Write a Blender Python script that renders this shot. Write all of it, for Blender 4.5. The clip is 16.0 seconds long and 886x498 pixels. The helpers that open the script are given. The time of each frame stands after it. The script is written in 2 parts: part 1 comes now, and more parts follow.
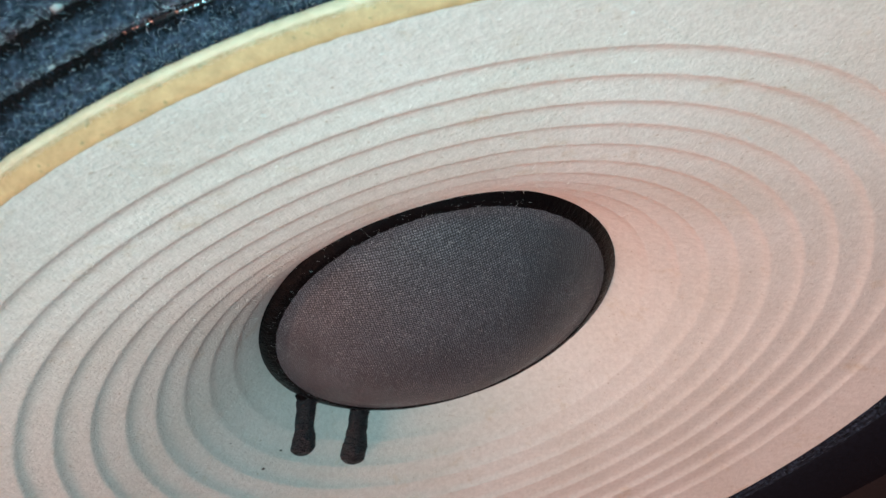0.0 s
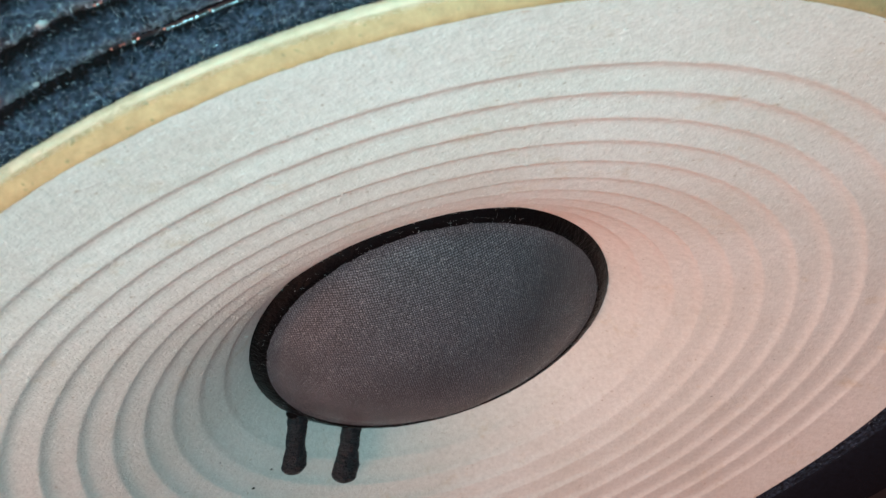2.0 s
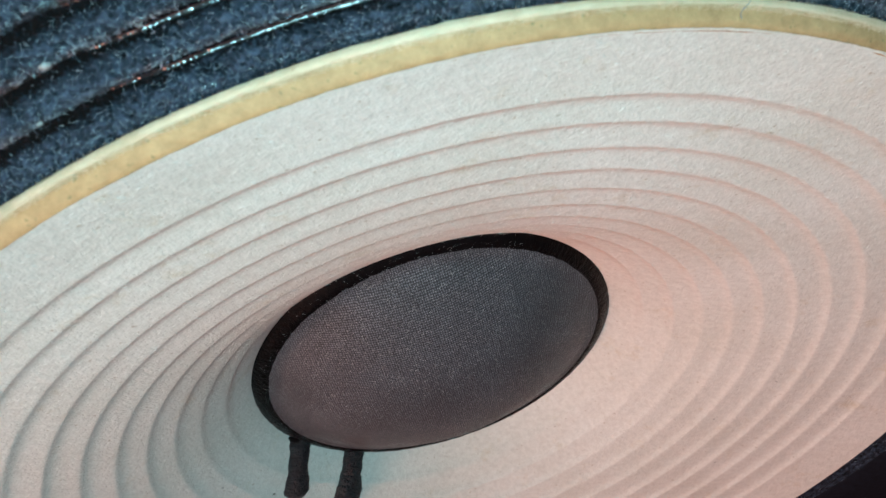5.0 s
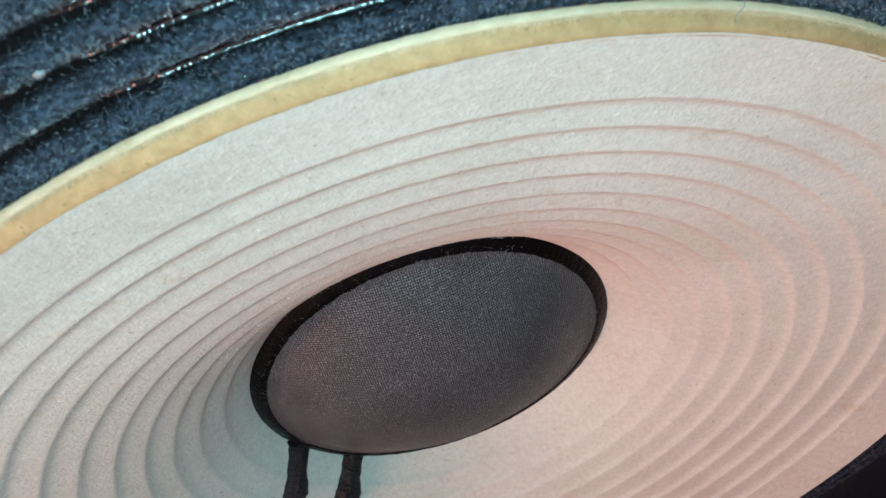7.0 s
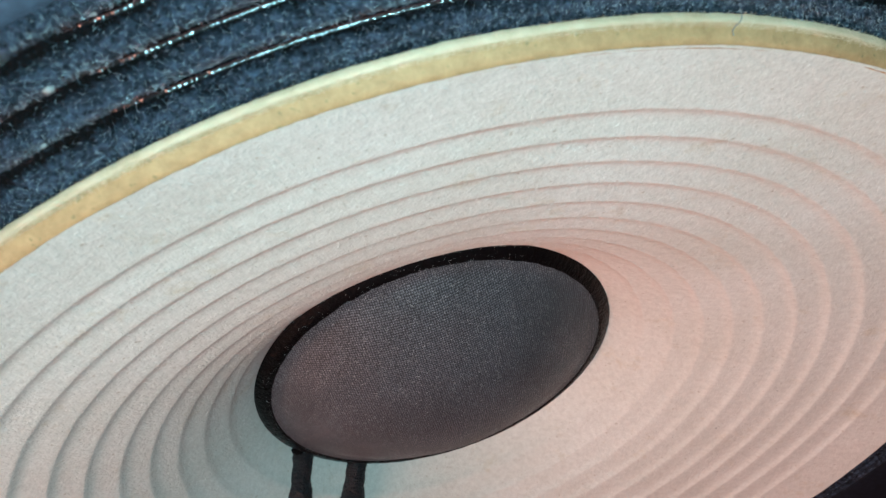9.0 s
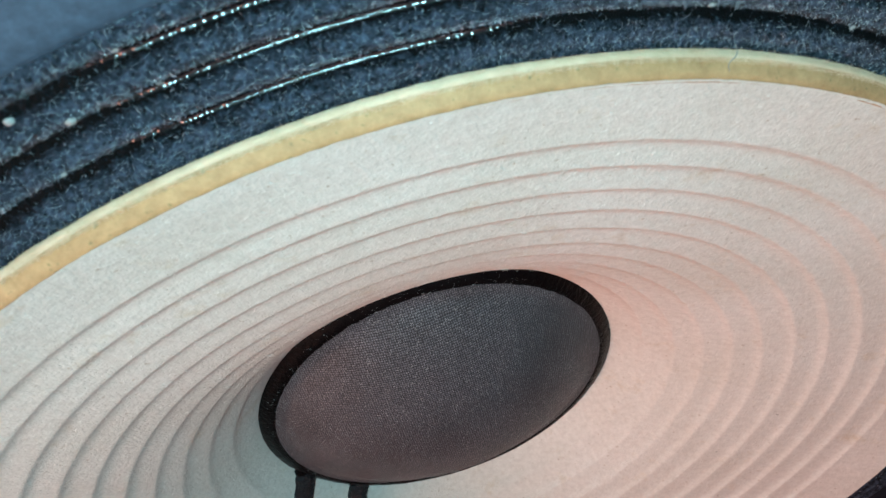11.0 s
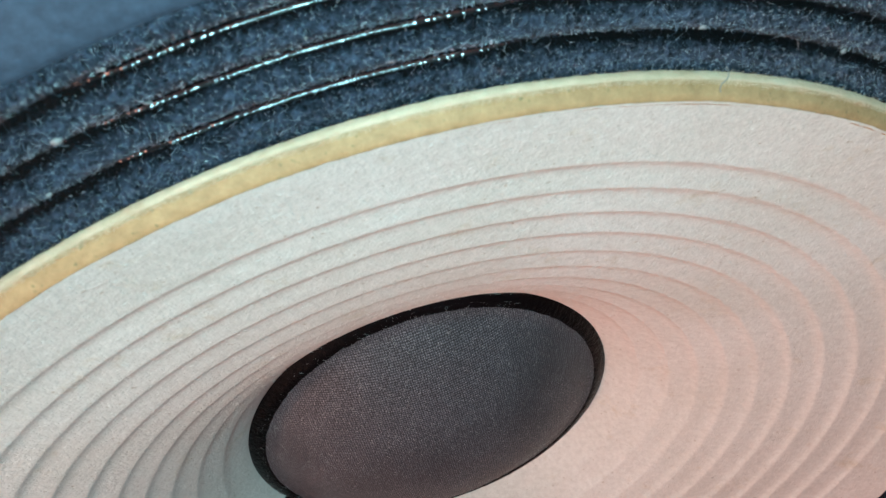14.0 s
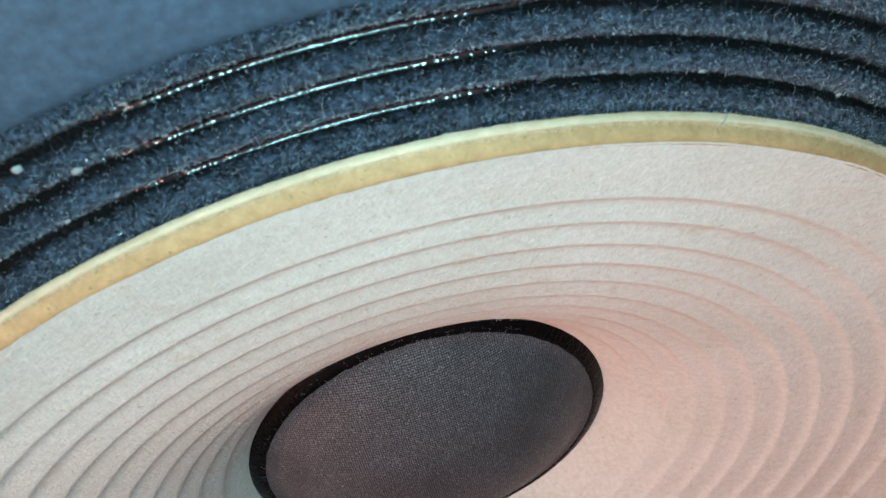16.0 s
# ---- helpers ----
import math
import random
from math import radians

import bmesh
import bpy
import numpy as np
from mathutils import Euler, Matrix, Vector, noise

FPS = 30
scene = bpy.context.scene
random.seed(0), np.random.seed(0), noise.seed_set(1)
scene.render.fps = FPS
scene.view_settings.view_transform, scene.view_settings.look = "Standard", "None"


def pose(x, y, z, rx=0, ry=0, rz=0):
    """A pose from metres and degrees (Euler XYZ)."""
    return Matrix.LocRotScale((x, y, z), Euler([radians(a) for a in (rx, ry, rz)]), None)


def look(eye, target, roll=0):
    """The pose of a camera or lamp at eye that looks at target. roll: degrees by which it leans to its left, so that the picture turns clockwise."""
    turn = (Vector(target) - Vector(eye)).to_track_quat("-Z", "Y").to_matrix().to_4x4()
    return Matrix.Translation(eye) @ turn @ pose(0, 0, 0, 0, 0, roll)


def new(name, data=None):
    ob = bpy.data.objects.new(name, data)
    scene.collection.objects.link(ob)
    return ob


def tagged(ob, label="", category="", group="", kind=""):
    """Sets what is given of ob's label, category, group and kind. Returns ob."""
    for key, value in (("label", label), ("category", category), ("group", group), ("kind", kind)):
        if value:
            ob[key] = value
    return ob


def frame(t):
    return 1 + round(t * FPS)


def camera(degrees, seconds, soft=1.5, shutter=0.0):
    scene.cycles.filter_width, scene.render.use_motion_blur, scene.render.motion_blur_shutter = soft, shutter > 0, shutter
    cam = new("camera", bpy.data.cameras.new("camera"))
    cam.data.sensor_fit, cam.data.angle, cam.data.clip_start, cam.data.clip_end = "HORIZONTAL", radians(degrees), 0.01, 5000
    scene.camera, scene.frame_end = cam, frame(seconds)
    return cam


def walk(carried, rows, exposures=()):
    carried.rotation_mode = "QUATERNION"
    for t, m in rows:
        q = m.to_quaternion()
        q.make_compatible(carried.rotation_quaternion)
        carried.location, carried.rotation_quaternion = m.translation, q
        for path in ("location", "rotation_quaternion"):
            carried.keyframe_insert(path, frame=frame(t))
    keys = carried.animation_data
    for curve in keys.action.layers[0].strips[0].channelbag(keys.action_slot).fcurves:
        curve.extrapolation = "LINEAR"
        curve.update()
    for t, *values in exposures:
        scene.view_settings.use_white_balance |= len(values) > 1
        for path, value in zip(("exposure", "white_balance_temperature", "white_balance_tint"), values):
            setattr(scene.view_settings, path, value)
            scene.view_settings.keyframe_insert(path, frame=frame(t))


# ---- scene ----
cam = camera(58.7, 16.0, soft=1.5)
ROWS = [
    (0, -0.02252, -0.05273, 1.03183, 38.14, -0.0, -15.123),
    (0.5, -0.02268, -0.05225, 1.03149, 38.627, -0.228, -15.26),
    (1, -0.02269, -0.05204, 1.03127, 38.959, -0.316, -15.303),
    (1.5, -0.02247, -0.05208, 1.03154, 39.151, -0.372, -15.421),
    (2, -0.02211, -0.05189, 1.03137, 39.176, -0.359, -15.451),
    (2.5, -0.02251, -0.0519, 1.03118, 39.26, -0.394, -15.49),
    (3, -0.02166, -0.0518, 1.03077, 39.47, -0.384, -15.543),
    (3.5, -0.02107, -0.05151, 1.03139, 39.726, -0.265, -15.467),
    (4, -0.02152, -0.05201, 1.03306, 40.098, -0.047, -15.45),
    (6.5, -0.0207, -0.05154, 1.03262, 40.614, 0.204, -15.486),
    (7, -0.02076, -0.05173, 1.03311, 40.635, 0.282, -15.595),
    (7.5, -0.02101, -0.05194, 1.0336, 40.66, 0.411, -15.618),
    (8, -0.02097, -0.05211, 1.03421, 40.731, 0.501, -15.66),
    (8.5, -0.0209, -0.05212, 1.03435, 40.89, 0.567, -15.616),
    (9, -0.0208, -0.05211, 1.03407, 41.117, 0.569, -15.589),
    (11.5, -0.02143, -0.05312, 1.03622, 43.029, 0.507, -15.309),
    (12, -0.02136, -0.05298, 1.03603, 43.376, 0.633, -15.316),
    (12.5, -0.02028, -0.05346, 1.03756, 43.757, 0.618, -15.277),
    (13, -0.02175, -0.05325, 1.03645, 44.136, 0.549, -15.334),
    (13.5, -0.02108, -0.05298, 1.03628, 44.311, 0.33, -15.384),
    (14, -0.02083, -0.05276, 1.03528, 44.399, 0.173, -15.484),
    (14.5, -0.0208, -0.05223, 1.03424, 44.33, 0.171, -15.42),
    (15, -0.02133, -0.05324, 1.03619, 44.321, 0.095, -15.347),
    (15.5, -0.02199, -0.05338, 1.03658, 44.768, -0.093, -15.076),
    (16, -0.02121, -0.05329, 1.03766, 45.693, -0.582, -14.565),
]
walk(cam, [(t, pose(x, y, z, rx, ry, rz)) for t, x, y, z, rx, ry, rz in ROWS])
scene.view_settings.exposure = 0.0
cam.data.dof.use_dof, cam.data.dof.focus_distance, cam.data.dof.aperture_fstop = True, 0.128, 76

# The driver's own axes: z along its axis out of the front, x and y in the front plane.
CENTRE = Vector((0, 0, 0.9))
DRIVER = Matrix(((-0.9858, 0.168, 0, 0), (0, 0, -1, 0), (-0.168, -0.9858, 0, 0), (0, 0, 0, 1)))
PLACE = Matrix.Translation(CENTRE) @ DRIVER
MM = 0.001

# ---- light ----
world = bpy.data.worlds.new("room_air")
scene.world = world
world.use_nodes = True
world.node_tree.nodes["Background"].inputs["Color"].default_value = (0.55, 0.68, 0.75, 1)
world.node_tree.nodes["Background"].inputs["Strength"].default_value = 0.12


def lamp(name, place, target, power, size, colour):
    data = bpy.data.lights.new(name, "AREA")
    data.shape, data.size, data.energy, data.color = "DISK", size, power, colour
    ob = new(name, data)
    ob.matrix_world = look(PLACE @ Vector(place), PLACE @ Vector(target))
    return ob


lamp("cool_lamp", (0.002, -0.168, 0.090), (0, -0.05, -0.01), 0.268, 0.03, (0.42, 0.91, 1.0))
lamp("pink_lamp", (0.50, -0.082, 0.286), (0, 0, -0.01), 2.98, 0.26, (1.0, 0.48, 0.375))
# Broad warm fill added out in front of the woofer for the ambient tint.
lamp("warm_front_fill", (-0.1, 0.1, 1.3), (0, 0, 0), 2.6, 1.0, (1.0, 0.44, 0.45))


# ---- materials ----
def nodes_of(name):
    m = bpy.data.materials.new(name)
    m.use_nodes = True
    t = m.node_tree
    return m, t, t.nodes["Principled BSDF"]


def add(t, kind, **values):
    n = t.nodes.new(kind)
    for key, v in values.items():
        n.inputs[key].default_value = v
    return n


def noise_of(t, scale, detail=4.0, rough=0.6):
    c = t.nodes.new("ShaderNodeTexCoord")
    n = add(t, "ShaderNodeTexNoise", Scale=scale, Detail=detail, Roughness=rough)
    t.links.new(c.outputs["Object"], n.inputs["Vector"])
    return n


def ramp(t, source, *stops):
    r = t.nodes.new("ShaderNodeValToRGB")
    e = r.color_ramp.elements
    while len(e) < len(stops):
        e.new(0.5)
    for k, (at, col) in enumerate(stops):
        e[k].position = at
        e[k].color = (*col, 1) if len(col) == 3 else col
    t.links.new(source, r.inputs["Fac"])
    return r


def mix(t, a, b, fac, mode="MIX"):
    m = t.nodes.new("ShaderNodeMix")
    m.data_type, m.blend_type = "RGBA", mode
    for key, v in ((6, a), (7, b), (0, fac)):
        if hasattr(v, "links"):
            t.links.new(v, m.inputs[key])
        else:
            m.inputs[key].default_value = v if key == 0 else (*v, 1)
    return m.outputs[2]


def bump(t, bsdf, heights):
    last = None
    for source, distance, strength in heights:
        b = add(t, "ShaderNodeBump", Strength=strength, Distance=distance)
        t.links.new(source, b.inputs["Height"])
        if last:
            t.links.new(last, b.inputs["Normal"])
        last = b.outputs["Normal"]
    t.links.new(last, bsdf.inputs["Normal"])


def paper_material():
    m, t, b = nodes_of("cone_paper")
    blot = noise_of(t, 38, 5, 0.6)
    fine = noise_of(t, 900, 3, 0.7)
    flake = noise_of(t, 2100, 2, 0.6)
    pulp = noise_of(t, 420, 4, 0.6)
    stain = noise_of(t, 120, 6, 0.75)
    brown = noise_of(t, 1300, 2, 0.5)
    col = ramp(t, blot.outputs["Fac"], (0.3, (0.69, 0.665, 0.61)), (0.7, (0.78, 0.76, 0.72)))
    speck = ramp(t, stain.outputs["Fac"], (0.58, (0, 0, 0)), (0.78, (0.8, 0.8, 0.8)))
    c = mix(t, col.outputs["Color"], (0.60, 0.50, 0.36), speck.outputs["Color"])
    dots = ramp(t, brown.outputs["Fac"], (0.70, (0, 0, 0)), (0.76, (0.7, 0.7, 0.7)))
    c = mix(t, c, (0.42, 0.33, 0.24), dots.outputs["Color"])
    grain = ramp(t, fine.outputs["Fac"], (0.28, (0.83, 0.82, 0.81)), (0.68, (1, 1, 1)))
    c = mix(t, c, grain.outputs["Color"], 1.0, "MULTIPLY")
    t.links.new(c, b.inputs["Base Color"])
    b.inputs["Roughness"].default_value = 0.7
    b.inputs["Specular IOR Level"].default_value = 0.4
    bump(t, b, ((pulp.outputs["Fac"], 0.0005, 0.16), (fine.outputs["Fac"], 0.0004, 0.2), (flake.outputs["Fac"], 0.00026, 0.55)))
    return m


def glue_tan_material(name, low, high, rough):
    m, t, b = nodes_of(name)
    n = noise_of(t, 500, 4, 0.7)
    big = noise_of(t, 60, 3, 0.5)
    col = ramp(t, n.outputs["Fac"], (0.3, low), (0.7, high))
    dark = ramp(t, big.outputs["Fac"], (0.35, (0.86, 0.84, 0.8)), (0.65, (1, 1, 1)))
    t.links.new(mix(t, col.outputs["Color"], dark.outputs["Color"], 1.0, "MULTIPLY"), b.inputs["Base Color"])
    b.inputs["Roughness"].default_value = rough
    bump(t, b, ((n.outputs["Fac"], 0.0003, 0.5),))
    return m


def felt_material(name, low, high, rough=0.85, sheen=0.35):
    m, t, b = nodes_of(name)
    n = noise_of(t, 1500, 4, 0.75)
    big = noise_of(t, 130, 3, 0.6)
    col = ramp(t, n.outputs["Fac"], (0.35, low), (0.75, high))
    patch = ramp(t, big.outputs["Fac"], (0.32, (0.6, 0.6, 0.6)), (0.68, (1.0, 1.0, 1.0)))
    tuft = noise_of(t, 1100, 3, 0.7)
    clump = ramp(t, tuft.outputs["Fac"], (0.34, (0.3, 0.29, 0.28)), (0.66, (1.0, 1.0, 1.0)))
    c = mix(t, col.outputs["Color"], patch.outputs["Color"], 1.0, "MULTIPLY")
    # shade painted into the felt colour along every crease, with a ragged edge
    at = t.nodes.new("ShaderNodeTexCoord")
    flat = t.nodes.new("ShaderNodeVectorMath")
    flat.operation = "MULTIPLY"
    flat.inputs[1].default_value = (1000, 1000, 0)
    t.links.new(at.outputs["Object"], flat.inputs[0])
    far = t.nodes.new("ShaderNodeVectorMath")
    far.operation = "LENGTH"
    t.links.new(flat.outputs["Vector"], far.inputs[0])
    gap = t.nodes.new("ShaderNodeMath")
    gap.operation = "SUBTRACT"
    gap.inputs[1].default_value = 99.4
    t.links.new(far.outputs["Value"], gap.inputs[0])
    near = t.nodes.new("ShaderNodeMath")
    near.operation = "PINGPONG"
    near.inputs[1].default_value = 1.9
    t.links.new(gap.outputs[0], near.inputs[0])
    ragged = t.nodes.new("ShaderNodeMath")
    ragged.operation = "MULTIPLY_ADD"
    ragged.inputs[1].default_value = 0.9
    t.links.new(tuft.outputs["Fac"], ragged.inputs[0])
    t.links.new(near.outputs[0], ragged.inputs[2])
    crease_shade = t.nodes.new("ShaderNodeMapRange")
    crease_shade.inputs["From Min"].default_value, crease_shade.inputs["From Max"].default_value = 0.95, 1.75
    crease_shade.inputs["To Min"].default_value = 0.025
    t.links.new(ragged.outputs[0], crease_shade.inputs["Value"])
    c = mix(t, c, crease_shade.outputs["Result"], 1.0, "MULTIPLY")
    t.links.new(mix(t, c, clump.outputs["Color"], 1.0, "MULTIPLY"), b.inputs["Base Color"])
    b.inputs["Roughness"].default_value = rough
    b.inputs["Specular IOR Level"].default_value = 0.12
    b.inputs["Sheen Weight"].default_value = sheen
    b.inputs["Sheen Roughness"].default_value = 0.4
    bump(t, b, ((n.outputs["Fac"], 0.0006, 0.9), (tuft.outputs["Fac"], 0.0010, 0.7)))
    return m


def cap_material():
    m, t, b = nodes_of("dust_cap_cloth")
    c = t.nodes.new("ShaderNodeTexCoord")
    both = add(t, "ShaderNodeTexVoronoi", Scale=2400.0, Randomness=0.25)
    flat = t.nodes.new("ShaderNodeMapping")
    flat.inputs["Scale"].default_value = (1, 1, 0)
    t.links.new(c.outputs["Object"], flat.inputs["Vector"])
    t.links.new(flat.outputs["Vector"], both.inputs["Vector"])
    lint = noise_of(t, 3400, 2, 0.7)
    patch = noise_of(t, 70, 4, 0.6)
    col = ramp(t, both.outputs["Distance"], (0.05, (0.20, 0.205, 0.235)), (0.5, (0.016, 0.017, 0.022)))
    dusty = ramp(t, lint.outputs["Fac"], (0.60, (0, 0, 0)), (0.70, (0.6, 0.6, 0.6)))
    c1 = mix(t, col.outputs["Color"], (0.48, 0.48, 0.47), dusty.outputs["Color"])
    blot = ramp(t, patch.outputs["Fac"], (0.35, (0.75, 0.75, 0.75)), (0.65, (1.1, 1.1, 1.1)))
    t.links.new(mix(t, c1, blot.outputs["Color"], 1.0, "MULTIPLY"), b.inputs["Base Color"])
    b.inputs["Roughness"].default_value = 0.52
    b.inputs["Specular IOR Level"].default_value = 0.45
    bump(t, b, ((both.outputs["Distance"], -0.00014, 0.4), (lint.outputs["Fac"], 0.0002, 0.4)))
    return m


def plain_material(name, colour, rough, scale=300, spec=0.5, spread=0.25, relief=0.3, depth=0.0003):
    m, t, b = nodes_of(name)
    n = noise_of(t, scale, 4, 0.65)
    low = tuple(v * (1 - spread) for v in colour)
    high = tuple(v * (1 + spread) for v in colour)
    col = ramp(t, n.outputs["Fac"], (0.3, low), (0.7, high))
    t.links.new(col.outputs["Color"], b.inputs["Base Color"])
    b.inputs["Roughness"].default_value = rough
    b.inputs["Specular IOR Level"].default_value = spec
    bump(t, b, ((n.outputs["Fac"], depth, relief),))
    return m


PAPER = paper_material()


def board_material():
    """Tan board that turns into cream bare pulp towards its worn outer edge."""
    m, t, b = nodes_of("tan_board")
    n = noise_of(t, 700, 4, 0.7)
    big = noise_of(t, 60, 3, 0.5)
    tick = noise_of(t, 1500, 2, 0.5)
    col = ramp(t, n.outputs["Fac"], (0.3, (0.40, 0.228, 0.108)), (0.7, (0.56, 0.338, 0.17)))
    dark = ramp(t, big.outputs["Fac"], (0.35, (0.88, 0.86, 0.82)), (0.65, (1, 1, 1)))
    c = mix(t, col.outputs["Color"], dark.outputs["Color"], 1.0, "MULTIPLY")
    dots = ramp(t, tick.outputs["Fac"], (0.66, (0, 0, 0)), (0.72, (0.8, 0.8, 0.8)))
    c = mix(t, c, (0.22, 0.17, 0.08), dots.outputs["Color"])
    at = t.nodes.new("ShaderNodeTexCoord")
    flat = t.nodes.new("ShaderNodeVectorMath")
    flat.operation = "MULTIPLY"
    flat.inputs[1].default_value = (1000, 1000, 0)
    t.links.new(at.outputs["Object"], flat.inputs[0])
    far = t.nodes.new("ShaderNodeVectorMath")
    far.operation = "LENGTH"
    t.links.new(flat.outputs["Vector"], far.inputs[0])
    wide = t.nodes.new("ShaderNodeMath")
    wide.operation = "MULTIPLY_ADD"
    wide.inputs[1].default_value = 0.9
    t.links.new(n.outputs["Fac"], wide.inputs[0])
    t.links.new(far.outputs["Value"], wide.inputs[2])
    edge = t.nodes.new("ShaderNodeMapRange")
    edge.inputs["From Min"].default_value, edge.inputs["From Max"].default_value = 95.95, 96.5
    t.links.new(wide.outputs[0], edge.inputs["Value"])
    c = mix(t, c, (0.74, 0.54, 0.38), edge.outputs["Result"])
    t.links.new(c, b.inputs["Base Color"])
    b.inputs["Roughness"].default_value = 0.75
    bump(t, b, ((n.outputs["Fac"], 0.0003, 0.5),))
    return m


TAN = board_material()
CREAM = glue_tan_material("cream_edge", (0.66, 0.47, 0.32), (0.82, 0.61, 0.45), 0.85)
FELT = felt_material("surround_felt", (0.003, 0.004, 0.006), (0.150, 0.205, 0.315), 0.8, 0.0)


def fibre_material():
    m, t, b = nodes_of("felt_fibre")
    g = t.nodes.new("ShaderNodeNewGeometry")
    col = ramp(t, g.outputs["Random Per Island"], (0.0, (0.010, 0.012, 0.016)), (0.4, (0.034, 0.05, 0.075)), (0.8, (0.17, 0.235, 0.32)), (1.0, (0.74, 0.86, 0.95)))
    t.links.new(col.outputs["Color"], b.inputs["Base Color"])
    b.inputs["Roughness"].default_value = 0.2
    b.inputs["Specular IOR Level"].default_value = 0.9
    return m


FIBRE = fibre_material()
LINT = plain_material("pale_lint", (0.28, 0.29, 0.29), 0.8, 400)
CAP = cap_material()
GLUE = plain_material("black_glue", (0.0025, 0.0022, 0.0025), 0.3, 1100, 0.07, 0.4, 0.7, 0.0004)
LEAD = plain_material("lead_sleeve", (0.005, 0.009, 0.013), 0.34, 1900, 0.45, 0.7, 1.0, 0.0007)
RUBBER = plain_material("crease_varnish", (0.004, 0.005, 0.006), 0.15, 1500, 1.0, 0.3, 0.10, 0.0002)
FRAME = plain_material("painted_steel", (0.044, 0.074, 0.112), 0.5, 900, 0.5, 0.3, 0.35, 0.0002)
VINYL = plain_material("black_vinyl", (0.03, 0.03, 0.033), 0.55, 500, 0.4, 0.2, 0.3)
WALL = plain_material("wall_paint", (0.55, 0.55, 0.53), 0.9, 20, 0.3, 0.05, 0.1)
FLOOR = plain_material("floor_board", (0.22, 0.16, 0.11), 0.6, 12, 0.4, 0.25, 0.1)


# ---- building helpers ----
def part(name, bm, material, parent, label="", smooth=True):
    me = bpy.data.meshes.new(name)
    bm.normal_update()
    bm.to_mesh(me)
    bm.free()
    me.materials.append(material)
    if smooth:
        me.shade_smooth()
    ob = new(name, me)
    ob.parent = parent
    return tagged(ob, label)


def revolve(profile, turns, wobble=None):
    """Rings about z from profile points (r, z) in millimetres; wobble(r, z, angle) gives (dr, dz)."""
    bm = bmesh.new()
    rings = []
    for k, (r, z) in enumerate(profile):
        ring = []
        for j in range(turns):
            a = 2 * math.pi * j / turns
            dr, dz = wobble(k, r, a) if wobble else (0, 0)
            ring.append(bm.verts.new(((r + dr) * math.cos(a) * MM, (r + dr) * math.sin(a) * MM, (z + dz) * MM)))
        rings.append(ring)
    for a, b in zip(rings, rings[1:]):
        for j in range(turns):
            n = (j + 1) % turns
            bm.faces.new((a[j], b[j], b[n], a[n]))
    return bm


def box(lo, hi):
    bm = bmesh.new()
    bmesh.ops.create_cube(bm, size=1)
    for v in bm.verts:
        v.co = [l + (h - l) * (c + 0.5) for l, h, c in zip(lo, hi, v.co)]
    return bm


def rough1(a, k, seed=0.0):
    """Smooth periodic noise along the angle a with about k waves a turn."""
    return noise.noise((k * math.cos(a) / 6.28, k * math.sin(a) / 6.28, seed))


# ---- the room ----
for name, lo, hi, mat in (("floor", (-2, -2.4, -0.1), (2, 1.2, 0), FLOOR), ("ceiling", (-2, -2.4, 2.5), (2, 1.2, 2.6), WALL),
                          ("wall_north", (-2, 1.2, 0), (2, 1.3, 2.5), WALL), ("wall_south", (-2, -2.5, 0), (2, -2.4, 2.5), WALL),
                          ("wall_east", (2, -2.4, 0), (2.1, 1.2, 2.5), WALL), ("wall_west", (-2.1, -2.4, 0), (-2, 1.2, 2.5), WALL)):
    ob = part(name, box(lo, hi), mat, None, smooth=False)
    tagged(ob, {"f": "plain brown board floor", "c": "plain pale painted ceiling"}.get(name[0], "plain pale painted room wall"), name.split("_")[0], kind="structure")

# ---- the loudspeaker ----
speaker = new("loudspeaker_cabinet")
tagged(speaker, "black vinyl floor-standing loudspeaker cabinet holding a pale woofer", "loudspeaker")
HOLE = 0.139


def baffle():
    bm = bmesh.new()
    n = 96
    w, lo, hi = 0.16, -0.9, 0.20
    inner, back, outer = [], [], []
    for j in range(n):
        a = 2 * math.pi * j / n
        c, s = math.cos(a), math.sin(a)
        k = min(w / max(abs(c), 1e-6), (hi if s > 0 else -lo) / max(abs(s), 1e-6))
        inner.append(bm.verts.new((HOLE * c, -0.0005, 0.9 + HOLE * s)))
        back.append(bm.verts.new((HOLE * c, 0.02, 0.9 + HOLE * s)))
        outer.append(bm.verts.new((k * c, -0.0005, 0.9 + k * s)))
    for j in range(n):
        m = (j + 1) % n
        bm.faces.new((inner[j], outer[j], outer[m], inner[m]))
        bm.faces.new((back[j], inner[j], inner[m], back[m]))
    return bm


part("baffle", baffle(), VINYL, speaker, "black vinyl front board", smooth=False)
for name, lo, hi in (("side_panel", (-0.16, 0, 0), (-0.142, 0.34, 1.1)), ("side_panel", (0.142, 0, 0), (0.16, 0.34, 1.1)), ("back_panel", (-0.16, 0.34, 0), (0.16, 0.36, 1.1)),
                     ("top_panel", (-0.142, 0, 1.082), (0.142, 0.34, 1.1)), ("bottom_panel", (-0.142, 0, 0), (0.142, 0.34, 0.018))):
    part(name, box(lo, hi), VINYL, speaker, smooth=False)

woofer = new("woofer")
tagged(woofer, "woofer with ribbed off-white paper cone and black felt surround", "loudspeaker driver")
woofer.matrix_world = PLACE

# cone: mean line of the paper and its terraced ribs
MEAN = np.polyfit((36, 49.4, 53.9, 58.5, 63.5, 68.5, 73.5, 78.5, 83.6, 94.1), (-30.8, -18.6, -16.0, -13.6, -11.3, -9.3, -7.4, -5.7, -3.95, 0.0), 4)
RIBS = (40.8, 45.3, 49.7, 54.2, 58.8, 63.8, 68.8, 73.8, 78.9, 83.9)


STEP = 0.05


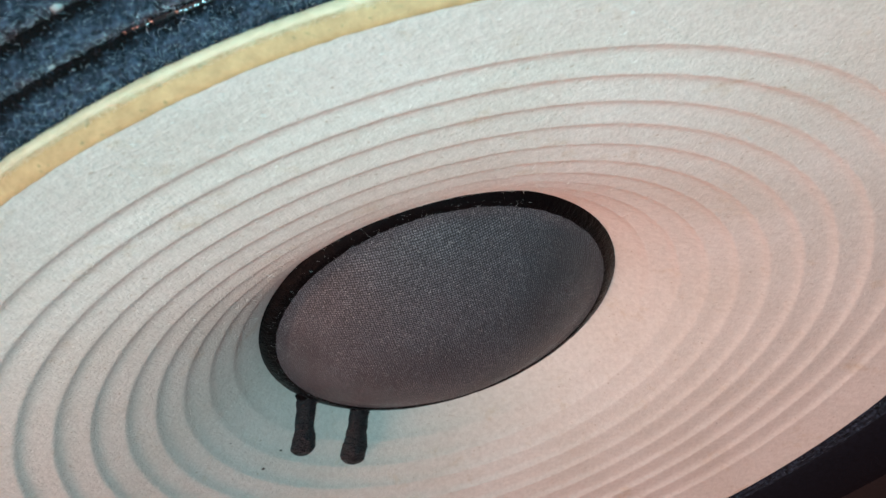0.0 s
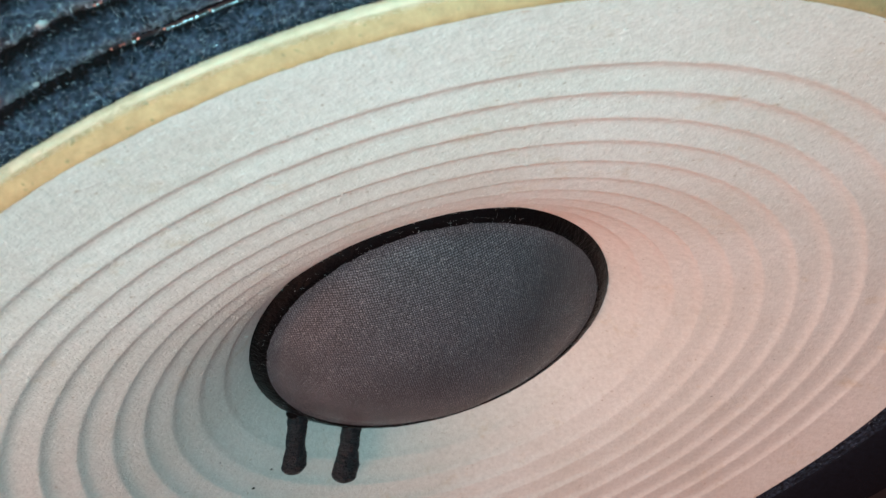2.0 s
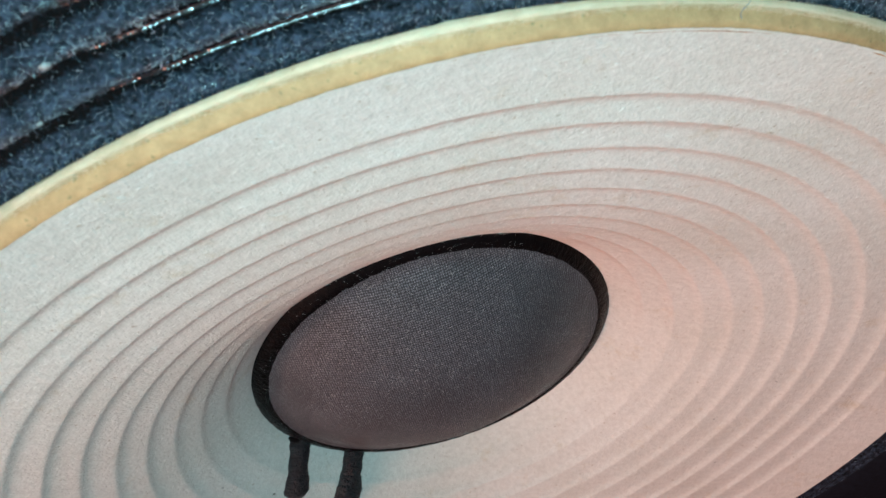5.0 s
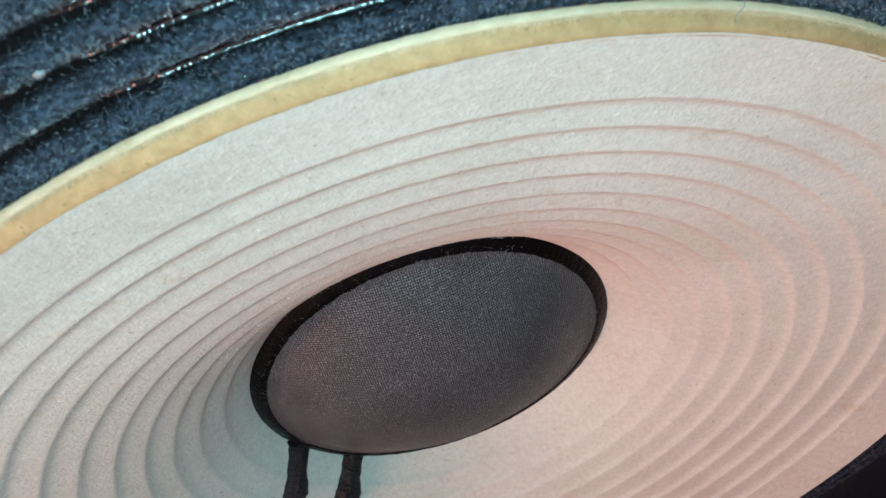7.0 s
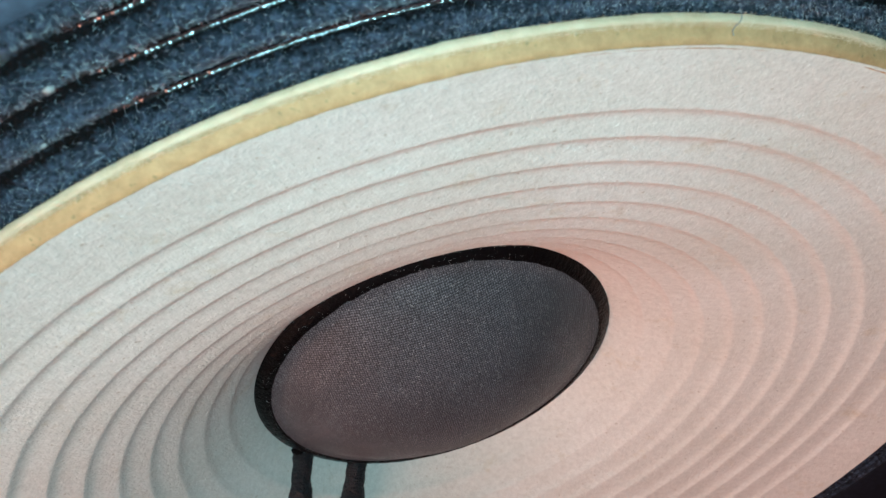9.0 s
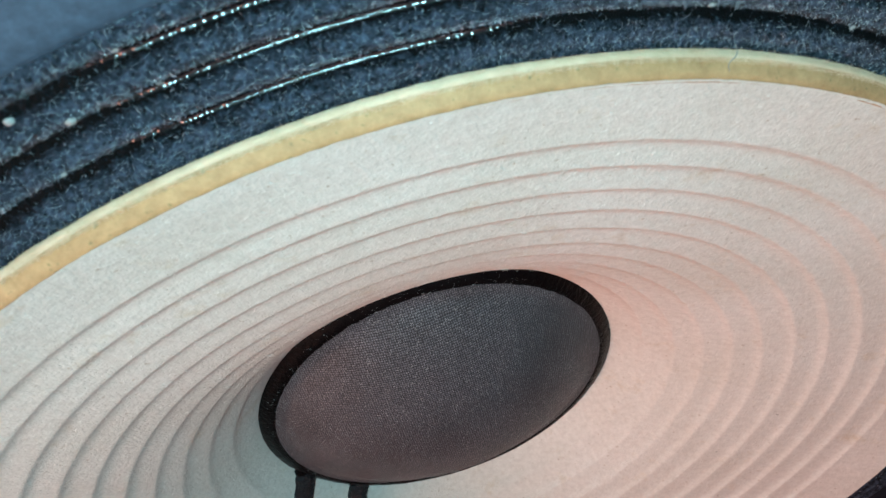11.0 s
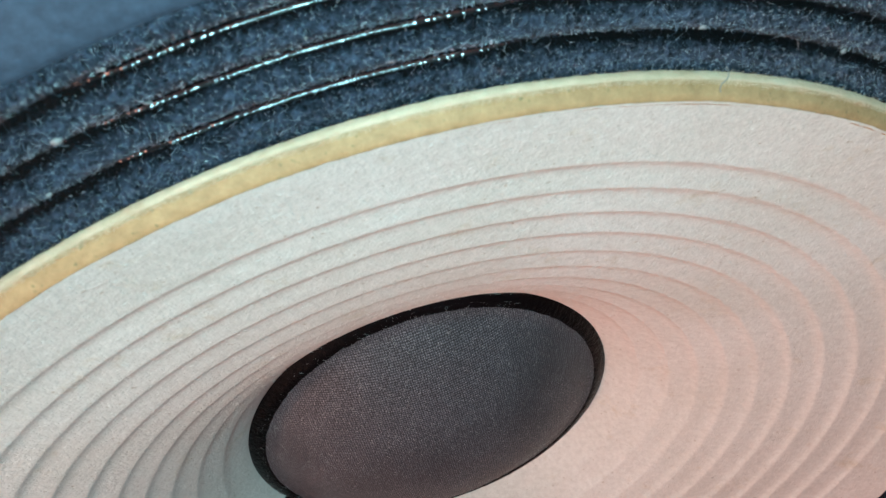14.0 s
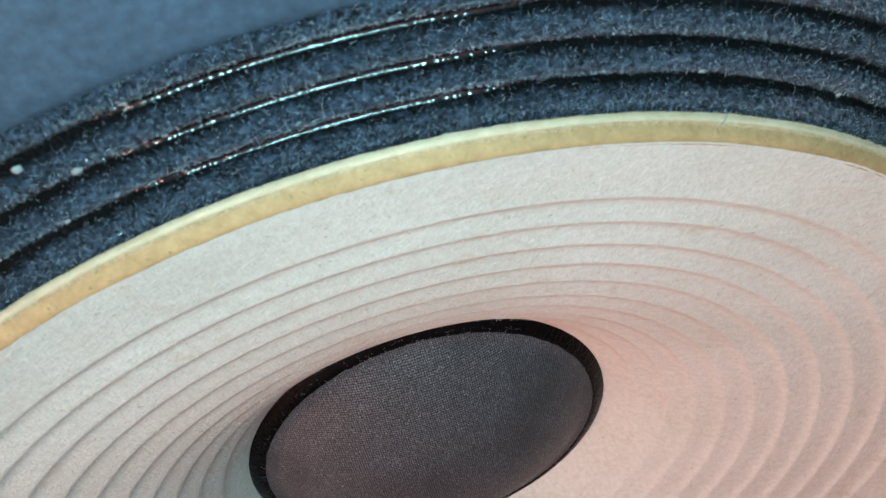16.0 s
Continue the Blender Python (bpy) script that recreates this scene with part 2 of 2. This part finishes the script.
def flutes():
    """How far the fluted paper stands off its mean line, every STEP mm from 34 mm on: shallow terraces with short rounded risers between them."""
    at = np.arange(34.0, 96.0, STEP)
    slope = np.zeros_like(at)
    ends = (36.4,) + tuple(r + 0.22 for r in RIBS)
    for a, b in zip(ends, ends[1:]):
        f = (at - a) / (b - a)
        inside = (f >= 0) & (f < 1)
        g = f[inside]
        bend = 0.78 * np.exp(-(((1 - g) * (b - a) / 0.95) ** 1.4))
        slope[inside] = bend - bend.mean()
    f = (at - ends[-1]) / 10.0
    tail = (f >= 0) & (f < 1)
    slope[tail] = 0.035 - 0.14 * (1 - f[tail]) ** 3
    rise = np.cumsum(slope) * STEP
    soft = np.exp(-0.5 * (np.arange(-16, 17) * STEP / 0.17) ** 2)
    return at, np.convolve(np.pad(rise, 16, mode="edge"), soft / soft.sum(), mode="valid")


FLUTE_AT, FLUTE_RISE = flutes()


def cone_height(r):
    return float(np.polyval(MEAN, r)) + float(np.interp(r, FLUTE_AT, FLUTE_RISE))


radii = [35.0 + 0.2 * k for k in range(295)] + [94.0]


def cone_wobble(k, r, a):
    edge = max(0.0, (r - 92.5) / 1.5)
    dr = edge * (0.10 * rough1(a, 60, 3.1) + 0.10 * rough1(a, 420, 8.2))
    return dr + 0.12 * rough1(a, 14, r * 0.01), 0.10 * rough1(a, 5, 1.0 + r * 0.02) + 0.04 * rough1(a, 40, r * 0.15)


cone = part("cone", revolve([(r, cone_height(r)) for r in radii], 840, cone_wobble), PAPER, woofer, "off-white ribbed paper cone")


def band_wobble(k, r, a):
    return 0.04 * rough1(a, 30, 5.5 + k) + 0.05 * rough1(a, 500, k), 0.03 * rough1(a, 400, 2.0 + k)


cone_edge = part("cone_edge", revolve([(92.6, -1.7), (93.6, -0.25), (94.15, -0.18), (94.5, -0.26), (94.9, -0.46), (95.3, -0.74), (95.6, -0.98), (95.85, -1.22), (96.05, -1.5)], 720, band_wobble), TAN, woofer, "tan bare cardboard edge")
part("edge_fringe", revolve([(95.80, -1.10), (95.93, -1.12), (96.1, -1.36), (96.22, -1.6), (96.3, -2.9)], 720, band_wobble), CREAM, cone_edge, "cream frayed paper edge")

# surround: felt rolls with narrow creases between them
CREASE, PITCH = 99.4, 3.8


def surround_height(r):
    v = (r - CREASE) / PITCH
    v -= math.floor(v)
    z = -3.8 + 1.8 * math.sin(math.pi * min(max(v, 0.001), 0.999))
    return max(z, -1.75 - 0.35 * (r - 96.0)) if r < 97.5 else z


def felt_wobble(k, r, a):
    return 0.15 * rough1(a, 60, r * 0.3), 0.14 * rough1(a, 420, r * 1.3) + 0.12 * rough1(a, 90, r * 0.5)


radii = [95.9 + 0.14 * k for k in range(104)]
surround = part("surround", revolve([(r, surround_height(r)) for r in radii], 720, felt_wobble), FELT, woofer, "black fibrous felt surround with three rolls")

part("frame_ring", revolve([(109.0, -4.0), (109.5, -2.6), (110.4, -2.2), (111.5, -2.0), (118, -1.8), (134, -1.5), (136, 0.8), (137, 1.2), (141.5, 1.2), (142, 0.6)], 240), FRAME, woofer, "dark blue-grey painted steel rim")


def shade_strip(first, last, profile, turns=150):
    """A strip with a rounded section that lies on the rim between two angles."""
    bm = bmesh.new()
    rings = []
    for i in range(turns + 1):
        a = radians(first + (last - first) * i / turns)
        rings.append([bm.verts.new(((r + 0.12 * rough1(a, 70, r)) * math.cos(a) * MM, (r + 0.12 * rough1(a, 70, r)) * math.sin(a) * MM, (z + 0.1 * rough1(a, 90, r)) * MM)) for r, z in profile])
    for a, b in zip(rings, rings[1:]):
        for k in range(len(profile)):
            n = (k + 1) % len(profile)
            bm.faces.new((a[k], b[k], b[n], a[n]))
    bm.faces.new(rings[0])
    bm.faces.new(rings[-1][::-1])
    bmesh.ops.recalc_face_normals(bm, faces=bm.faces)
    return bm


# Black strip added over the far rim, standing in for the shade there.
SHADE_BLACK = plain_material("shade_black", (0.006, 0.008, 0.014), 0.8, 900, 0.15, 0.4, 0.5, 0.0003)
part("shade_strip", shade_strip(45, 225, [(109.2, -3.6), (109.3, -2.4), (110.2, -1.6), (112.0, -0.9), (116.0, 0.6), (133.0, 1.4), (141.0, 2.2), (143.2, 1.4), (143.2, -0.4), (136.5, 0.4), (134.5, -1.7)]), SHADE_BLACK, woofer, "black strip added as shade over the far rim")
part("basket", revolve([(137, -2.2), (117, -2.6), (116, -20), (60, -70), (30, -75), (30, -110), (0.5, -110)], 96), VINYL, woofer, "black steel basket and magnet")

# dust cap, its glue ring and the two lead sleeves
def cap_height(r):
    q = min(r, 31.0)
    return -18.6 - 0.0106 * q * q - 0.22 * (r - q)


dust_cap = part("dust_cap", revolve([(r, cap_height(r)) for r in [0.01] + [0.8 * k for k in range(1, 42)]], 200), CAP, woofer, "dark grey woven cloth dust cap")
dust_cap.location, dust_cap.scale = (-0.0002, -0.0004, 0), (1.01, 1.01, 1)


def ring_wobble(k, r, a):
    e = 1.0 if k in (0, 1, 5, 6) else 0.3
    return e * (0.10 * rough1(a, 50, 4.0 + k) + 0.16 * rough1(a, 320, k)), 0.12 * rough1(a, 120, 9.0 + k)


glue_ring = part("glue_ring", revolve([(32.4, -29.7), (32.8, -29.25), (33.5, -29.15), (34.5, -29.5), (35.5, -30.1), (36.3, -30.8), (36.6, -31.6)], 360, ring_wobble), GLUE, woofer, "glossy black glue ring")
glue_ring.location = (-0.0002, 0, 0)


def finger(points, width):
    """A lumpy sleeve through (x, y, lift) points lying on the cone."""
    bm = bmesh.new()
    rings, n, steps = [], 36, 90
    for i in range(steps + 1):
        f = i / steps
        p, q = Vector(points[0]), Vector(points[1])
        c = p.lerp(q, f)
        swell = 0.92 + 0.06 * math.sin(f * 5.3 + p.x) + 0.30 * math.exp(-((f - 0.78) / 0.16) ** 2)
        if f > 0.88:
            swell *= math.sqrt(max(0.02, 1 - ((f - 0.88) / 0.125) ** 2))
        way = (q - p).normalized()
        side = Vector((-way.y, way.x, 0)).normalized()
        ring = []
        for j in range(n):
            a = 2 * math.pi * j / n
            w = width * swell * (1 + 0.14 * noise.noise((math.cos(a) * 1.2 + p.x, math.sin(a) * 1.2, f * 7)) + 0.10 * noise.noise((math.cos(a) * 4, math.sin(a) * 4 + p.x, f * 25)) + 0.07 * noise.noise((math.cos(a) * 11, math.sin(a) * 11 + p.x, f * 60)))
            up = side.cross(way)
            up = up if up.z > 0 else -up
            v = c + side * (w * math.cos(a)) + up * (0.8 * w * math.sin(a))
            ring.append(bm.verts.new(v * MM))
        rings.append(ring)
    for a, b in zip(rings, rings[1:]):
        for j in range(n):
            bm.faces.new((a[j], a[(j + 1) % n], b[(j + 1) % n], b[j]))
    bm.faces.new(rings[-1])
    bm.faces.new(rings[0][::-1])
    bmesh.ops.recalc_face_normals(bm, faces=bm.faces)
    return bm


def on_cone(x, y, lift):
    return (x, y, cone_height(math.hypot(x, y)) + lift)


part("lead_sleeve", finger((on_cone(32.3, 12.7, 0.3), on_cone(38.1, 22.7, 0.3)), 2.45), LEAD, woofer, "lumpy black glued lead sleeve")
part("lead_sleeve", finger((on_cone(23.8, 25.8, 0.3), on_cone(29.9, 33.6, 0.3)), 2.55), LEAD, woofer, "lumpy black glued lead sleeve")


def glue_blob(x, y, z, long, wide, high, turn):
    """A wrinkled run of glue where a sleeve leaves the ring."""
    bm = bmesh.new()
    bmesh.ops.create_icosphere(bm, subdivisions=4, radius=1)
    for v in bm.verts:
        k = 1 + 0.16 * noise.noise(v.co * 1.8 + Vector((x, y, 0))) + 0.10 * noise.noise(v.co * 5.5 + Vector((y, x, 0)))
        v.co = Vector((v.co.x * long * k, v.co.y * wide * k, v.co.z * high * k)) * MM
    bmesh.ops.transform(bm, matrix=Matrix.Translation((x * MM, y * MM, z * MM)) @ Matrix.Rotation(radians(turn), 4, "Z"), verts=bm.verts)
    return part("glue_blob", bm, GLUE, glue_ring, "wrinkled black glue blob")


glue_blob(33.2, 13.4, -30.4, 2.6, 1.4, 1.0, 112)
glue_blob(24.6, 25.4, -30.6, 2.6, 1.2, 0.8, 134)


# ---- loose fibres of the felt, varnish in its creases, lint and dust ----
def fibre_mesh(name, count, spot, length, thick, lift, material, parent, label, joints=2, curling=0.5):
    """Short curved hairs, each a three-sided thread; spot() gives a root and its outward way."""
    verts, faces = [], []
    for _ in range(count):
        p, up = spot()
        size = random.uniform(*length)
        way = Vector((random.gauss(0, 1), random.gauss(0, 1), 0)).normalized()
        curl = Vector((-way.y, way.x, 0)) * random.gauss(0, curling)
        rise = random.uniform(*lift)
        width = thick * random.uniform(0.6, 1.4)
        side = way.cross(up).normalized()
        base = len(verts)
        for k in range(joints + 1):
            f = k / joints
            c = p + way * (size * (f - 0.35 * curling * f * f)) + curl * (size * f * f) + up * (rise * math.sin(math.pi * (0.1 + 0.75 * f)) - 0.03)
            w = width * (1 - 0.6 * f)
            for q in (side * w, -side * w, up * w * 1.4):
                verts.append((c + q) * MM)
        for k in range(joints):
            a = base + 3 * k
            for j in range(3):
                n = (j + 1) % 3
                faces.append((a + j, a + n, a + 3 + n, a + 3 + j))
    me = bpy.data.meshes.new(name)
    me.from_pydata(verts, [], faces)
    me.materials.append(material)
    ob = new(name, me)
    ob.parent = parent
    return tagged(ob, label, kind="stuff")


def felt_spot():
    a = radians(random.uniform(-132, -69))
    r = random.uniform(96.2, 110.3)
    while abs((r - CREASE + 0.5 * PITCH) % PITCH - 0.5 * PITCH) < random.uniform(0.25, 1.0):
        r = random.uniform(96.2, 110.3)
    d = (surround_height(r + 0.05) - surround_height(r - 0.05)) / 0.1
    d = max(-1.5, min(1.5, d))
    z = surround_height(r) + felt_wobble(0, r, a)[1]
    up = Vector((-d * math.cos(a), -d * math.sin(a), 1)).normalized()
    return Vector((r * math.cos(a), r * math.sin(a), z)), up


def fringe_spot():
    a = radians(random.uniform(-132, -69))
    r = 96.3 - 0.8 * random.random() ** 1.7
    return Vector((r * math.cos(a), r * math.sin(a), -1.08 - (r - 95.9) * (1.5 if r > 95.9 else 0.8))), Vector((0.5 * math.cos(a), 0.5 * math.sin(a), 0.85)).normalized()


def far_felt_spot():
    a = radians(random.uniform(90, 200))
    r = random.uniform(96.5, 110.3)
    return Vector((r * math.cos(a), r * math.sin(a), surround_height(r))), Vector((0, 0, 1))


fibre_mesh("felt_nap", 60000, felt_spot, (0.08, 0.34), 0.0145, (0.04, 0.26), FIBRE, surround, "fine dark grey felt hairs")
fibre_mesh("felt_hair", 6000, felt_spot, (0.4, 1.1), 0.0095, (0.08, 0.35), FIBRE, surround, "long curled grey felt hairs", 5, 0.9)
fibre_mesh("edge_fuzz", 16000, fringe_spot, (0.08, 0.4), 0.013, (0.03, 0.16), CREAM, cone_edge, "cream paper fuzz")
fibre_mesh("felt_nap", 9000, far_felt_spot, (0.15, 0.7), 0.014, (0.05, 0.3), FIBRE, surround, "fine dark grey felt hairs")


def paper_spot():
    a, r = random.uniform(-math.pi, math.pi), math.sqrt(random.uniform(38.0 ** 2, 93.0 ** 2))
    d = (cone_height(r + 0.1) - cone_height(r - 0.1)) / 0.2
    dz = cone_wobble(0, r, a)[1]
    return Vector((r * math.cos(a), r * math.sin(a), cone_height(r) + dz)), Vector((-d * math.cos(a), -d * math.sin(a), 1)).normalized()


PULP = plain_material("pale_pulp", (0.82, 0.80, 0.75), 0.45, 300, 0.5, 0.06)
fibre_mesh("paper_fibre", 26000, paper_spot, (0.15, 0.8), 0.020, (0.02, 0.06), PULP, cone, "pale pulp fibres on the paper")


def bare_crease(r, first=-101, last=-80, turns=900):
    """The bare varnished bottom of a crease: a shallow glossy trough with faint beads."""
    bm = bmesh.new()
    rings = []
    for i in range(turns):
        a = radians(first + (last - first) * i / (turns - 1))
        lift = 0.06 * rough1(a, 90, r + 2) + 0.012 * math.sin(a * 1350 + 9 * rough1(a, 300, r)) + 0.075 * rough1(a, 1900, r + 5)
        shift = 0.06 * rough1(a, 120, r + 8)
        ring = []
        for k in range(10):
            x = -0.36 + 0.08 * k
            q = r + x + shift
            ring.append(bm.verts.new((q * math.cos(a) * MM, q * math.sin(a) * MM, (-3.3 + 1.6 * x * x + lift - 0.5 * max(0.0, abs(i / (turns - 1) - 0.5) - 0.36) / 0.14) * MM)))
        rings.append(ring)
    for a, b in zip(rings, rings[1:]):
        for k in range(9):
            bm.faces.new((a[k], a[k + 1], b[k + 1], b[k]))
    return part("crease_varnish", bm, RUBBER, surround, "glossy black varnished crease")


for r in (99.4, 103.2, 107.0):
    bare_crease(r)


def cap_spot():
    a, r = random.uniform(0, 2 * math.pi), 33 * math.sqrt(random.random())
    return Vector((r * math.cos(a), r * math.sin(a), cap_height(r))), Vector((0.0212 * r * math.cos(a), 0.0212 * r * math.sin(a), 1)).normalized()


def ring_spot():
    a, r = radians(random.choice((random.uniform(-125, -60), random.uniform(-60, 60)))), random.uniform(32.3, 35.0)
    z = -28.75 if r < 33.1 else -28.75 - (r - 33.1) * 0.42
    return Vector((r * math.cos(a), r * math.sin(a), z)), Vector((0.3 * math.cos(a), 0.3 * math.sin(a), 1)).normalized()


LINT_GREY = plain_material("grey_lint", (0.42, 0.43, 0.44), 0.8, 400)
fibre_mesh("cap_lint", 3200, cap_spot, (0.06, 0.5), 0.019, (0.03, 0.12), LINT_GREY, dust_cap, "fine grey lint on the cap")
fibre_mesh("ring_lint", 240, ring_spot, (0.08, 0.8), 0.018, (0.03, 0.15), LINT_GREY, glue_ring, "pale lint on the glue ring")


def fleck(name, at, size, material, label, category):
    bm = bmesh.new()
    bmesh.ops.create_icosphere(bm, subdivisions=2, radius=size * MM * 0.85)
    for v in bm.verts:
        k = 1 + 0.7 * noise.noise(v.co / (size * MM) * 1.3 + Vector(at))
        v.co = Vector((v.co.x * k * 1.3, v.co.y * k * 0.8, v.co.z * k * 0.6))
    ob = part(name, bm, material, None)
    ob.matrix_world = PLACE @ Matrix.Translation(Vector(at) * MM)
    return tagged(ob, label, category, "flecks on the woofer")


def polar(r, degrees, z):
    return (r * math.cos(radians(degrees)), r * math.sin(radians(degrees)), z)


DIRT = plain_material("dark_dirt", (0.05, 0.035, 0.025), 0.9, 800)
for r, deg, size in ((106.4, -76.9, 0.42), (104.3, -79.0, 0.40), (100.5, -76.8, 0.26), (100.5, -110.2, 0.32), (99.6, -120.9, 0.30), (103.4, -83.0, 0.2), (107.8, -82.5, 0.2), (104.9, -90.5, 0.14)):
    fleck("lint_fleck", polar(r, deg, surround_height(r) + 0.25), size, LINT, "pale grey lint fleck caught in the felt surround", "lint")
for r, deg, size in ((48.4, 21.1, 0.38), (44.6, 23.2, 0.28), (47.0, 5.0, 0.15), (61.0, 150.0, 0.14), (70.0, 139.0, 0.12), (66.0, 165.0, 0.12), (52.0, 28.0, 0.1)):
    fleck("dirt_speck", polar(r, deg, cone_height(r) + 0.05), size, DIRT, "dark dirt speck on the paper cone", "dirt")
for r, deg, size in ((95.4, -77.3, 0.12), (94.9, -86.0, 0.1), (95.2, -97.0, 0.09), (95.0, -104.0, 0.1)):
    fleck("dirt_speck", polar(r, deg, -0.95), size, DIRT, "dark dirt speck on the cardboard edge", "dirt")


def hair(points, label):
    curve = bpy.data.curves.new("hair_strand", "CURVE")
    curve.dimensions, curve.bevel_depth, curve.bevel_resolution = "3D", 0.000045, 1
    line = curve.splines.new("NURBS")
    line.points.add(len(points) - 1)
    for q, p in zip(line.points, points):
        q.co = (*(Vector(p) * MM), 1)
    line.use_endpoint_u = True
    curve.materials.append(LINT)
    ob = new("hair_strand", curve)
    ob.matrix_world = PLACE
    return tagged(ob, label, "hair")


hair([polar(97.0, -112.5, -1.5), polar(96.5, -112.7, -0.9), polar(96.0, -112.5, -0.7), polar(95.4, -112.0, -0.4), polar(95.0, -112.3, -0.2)], "pale curled hair lying across the cardboard edge")
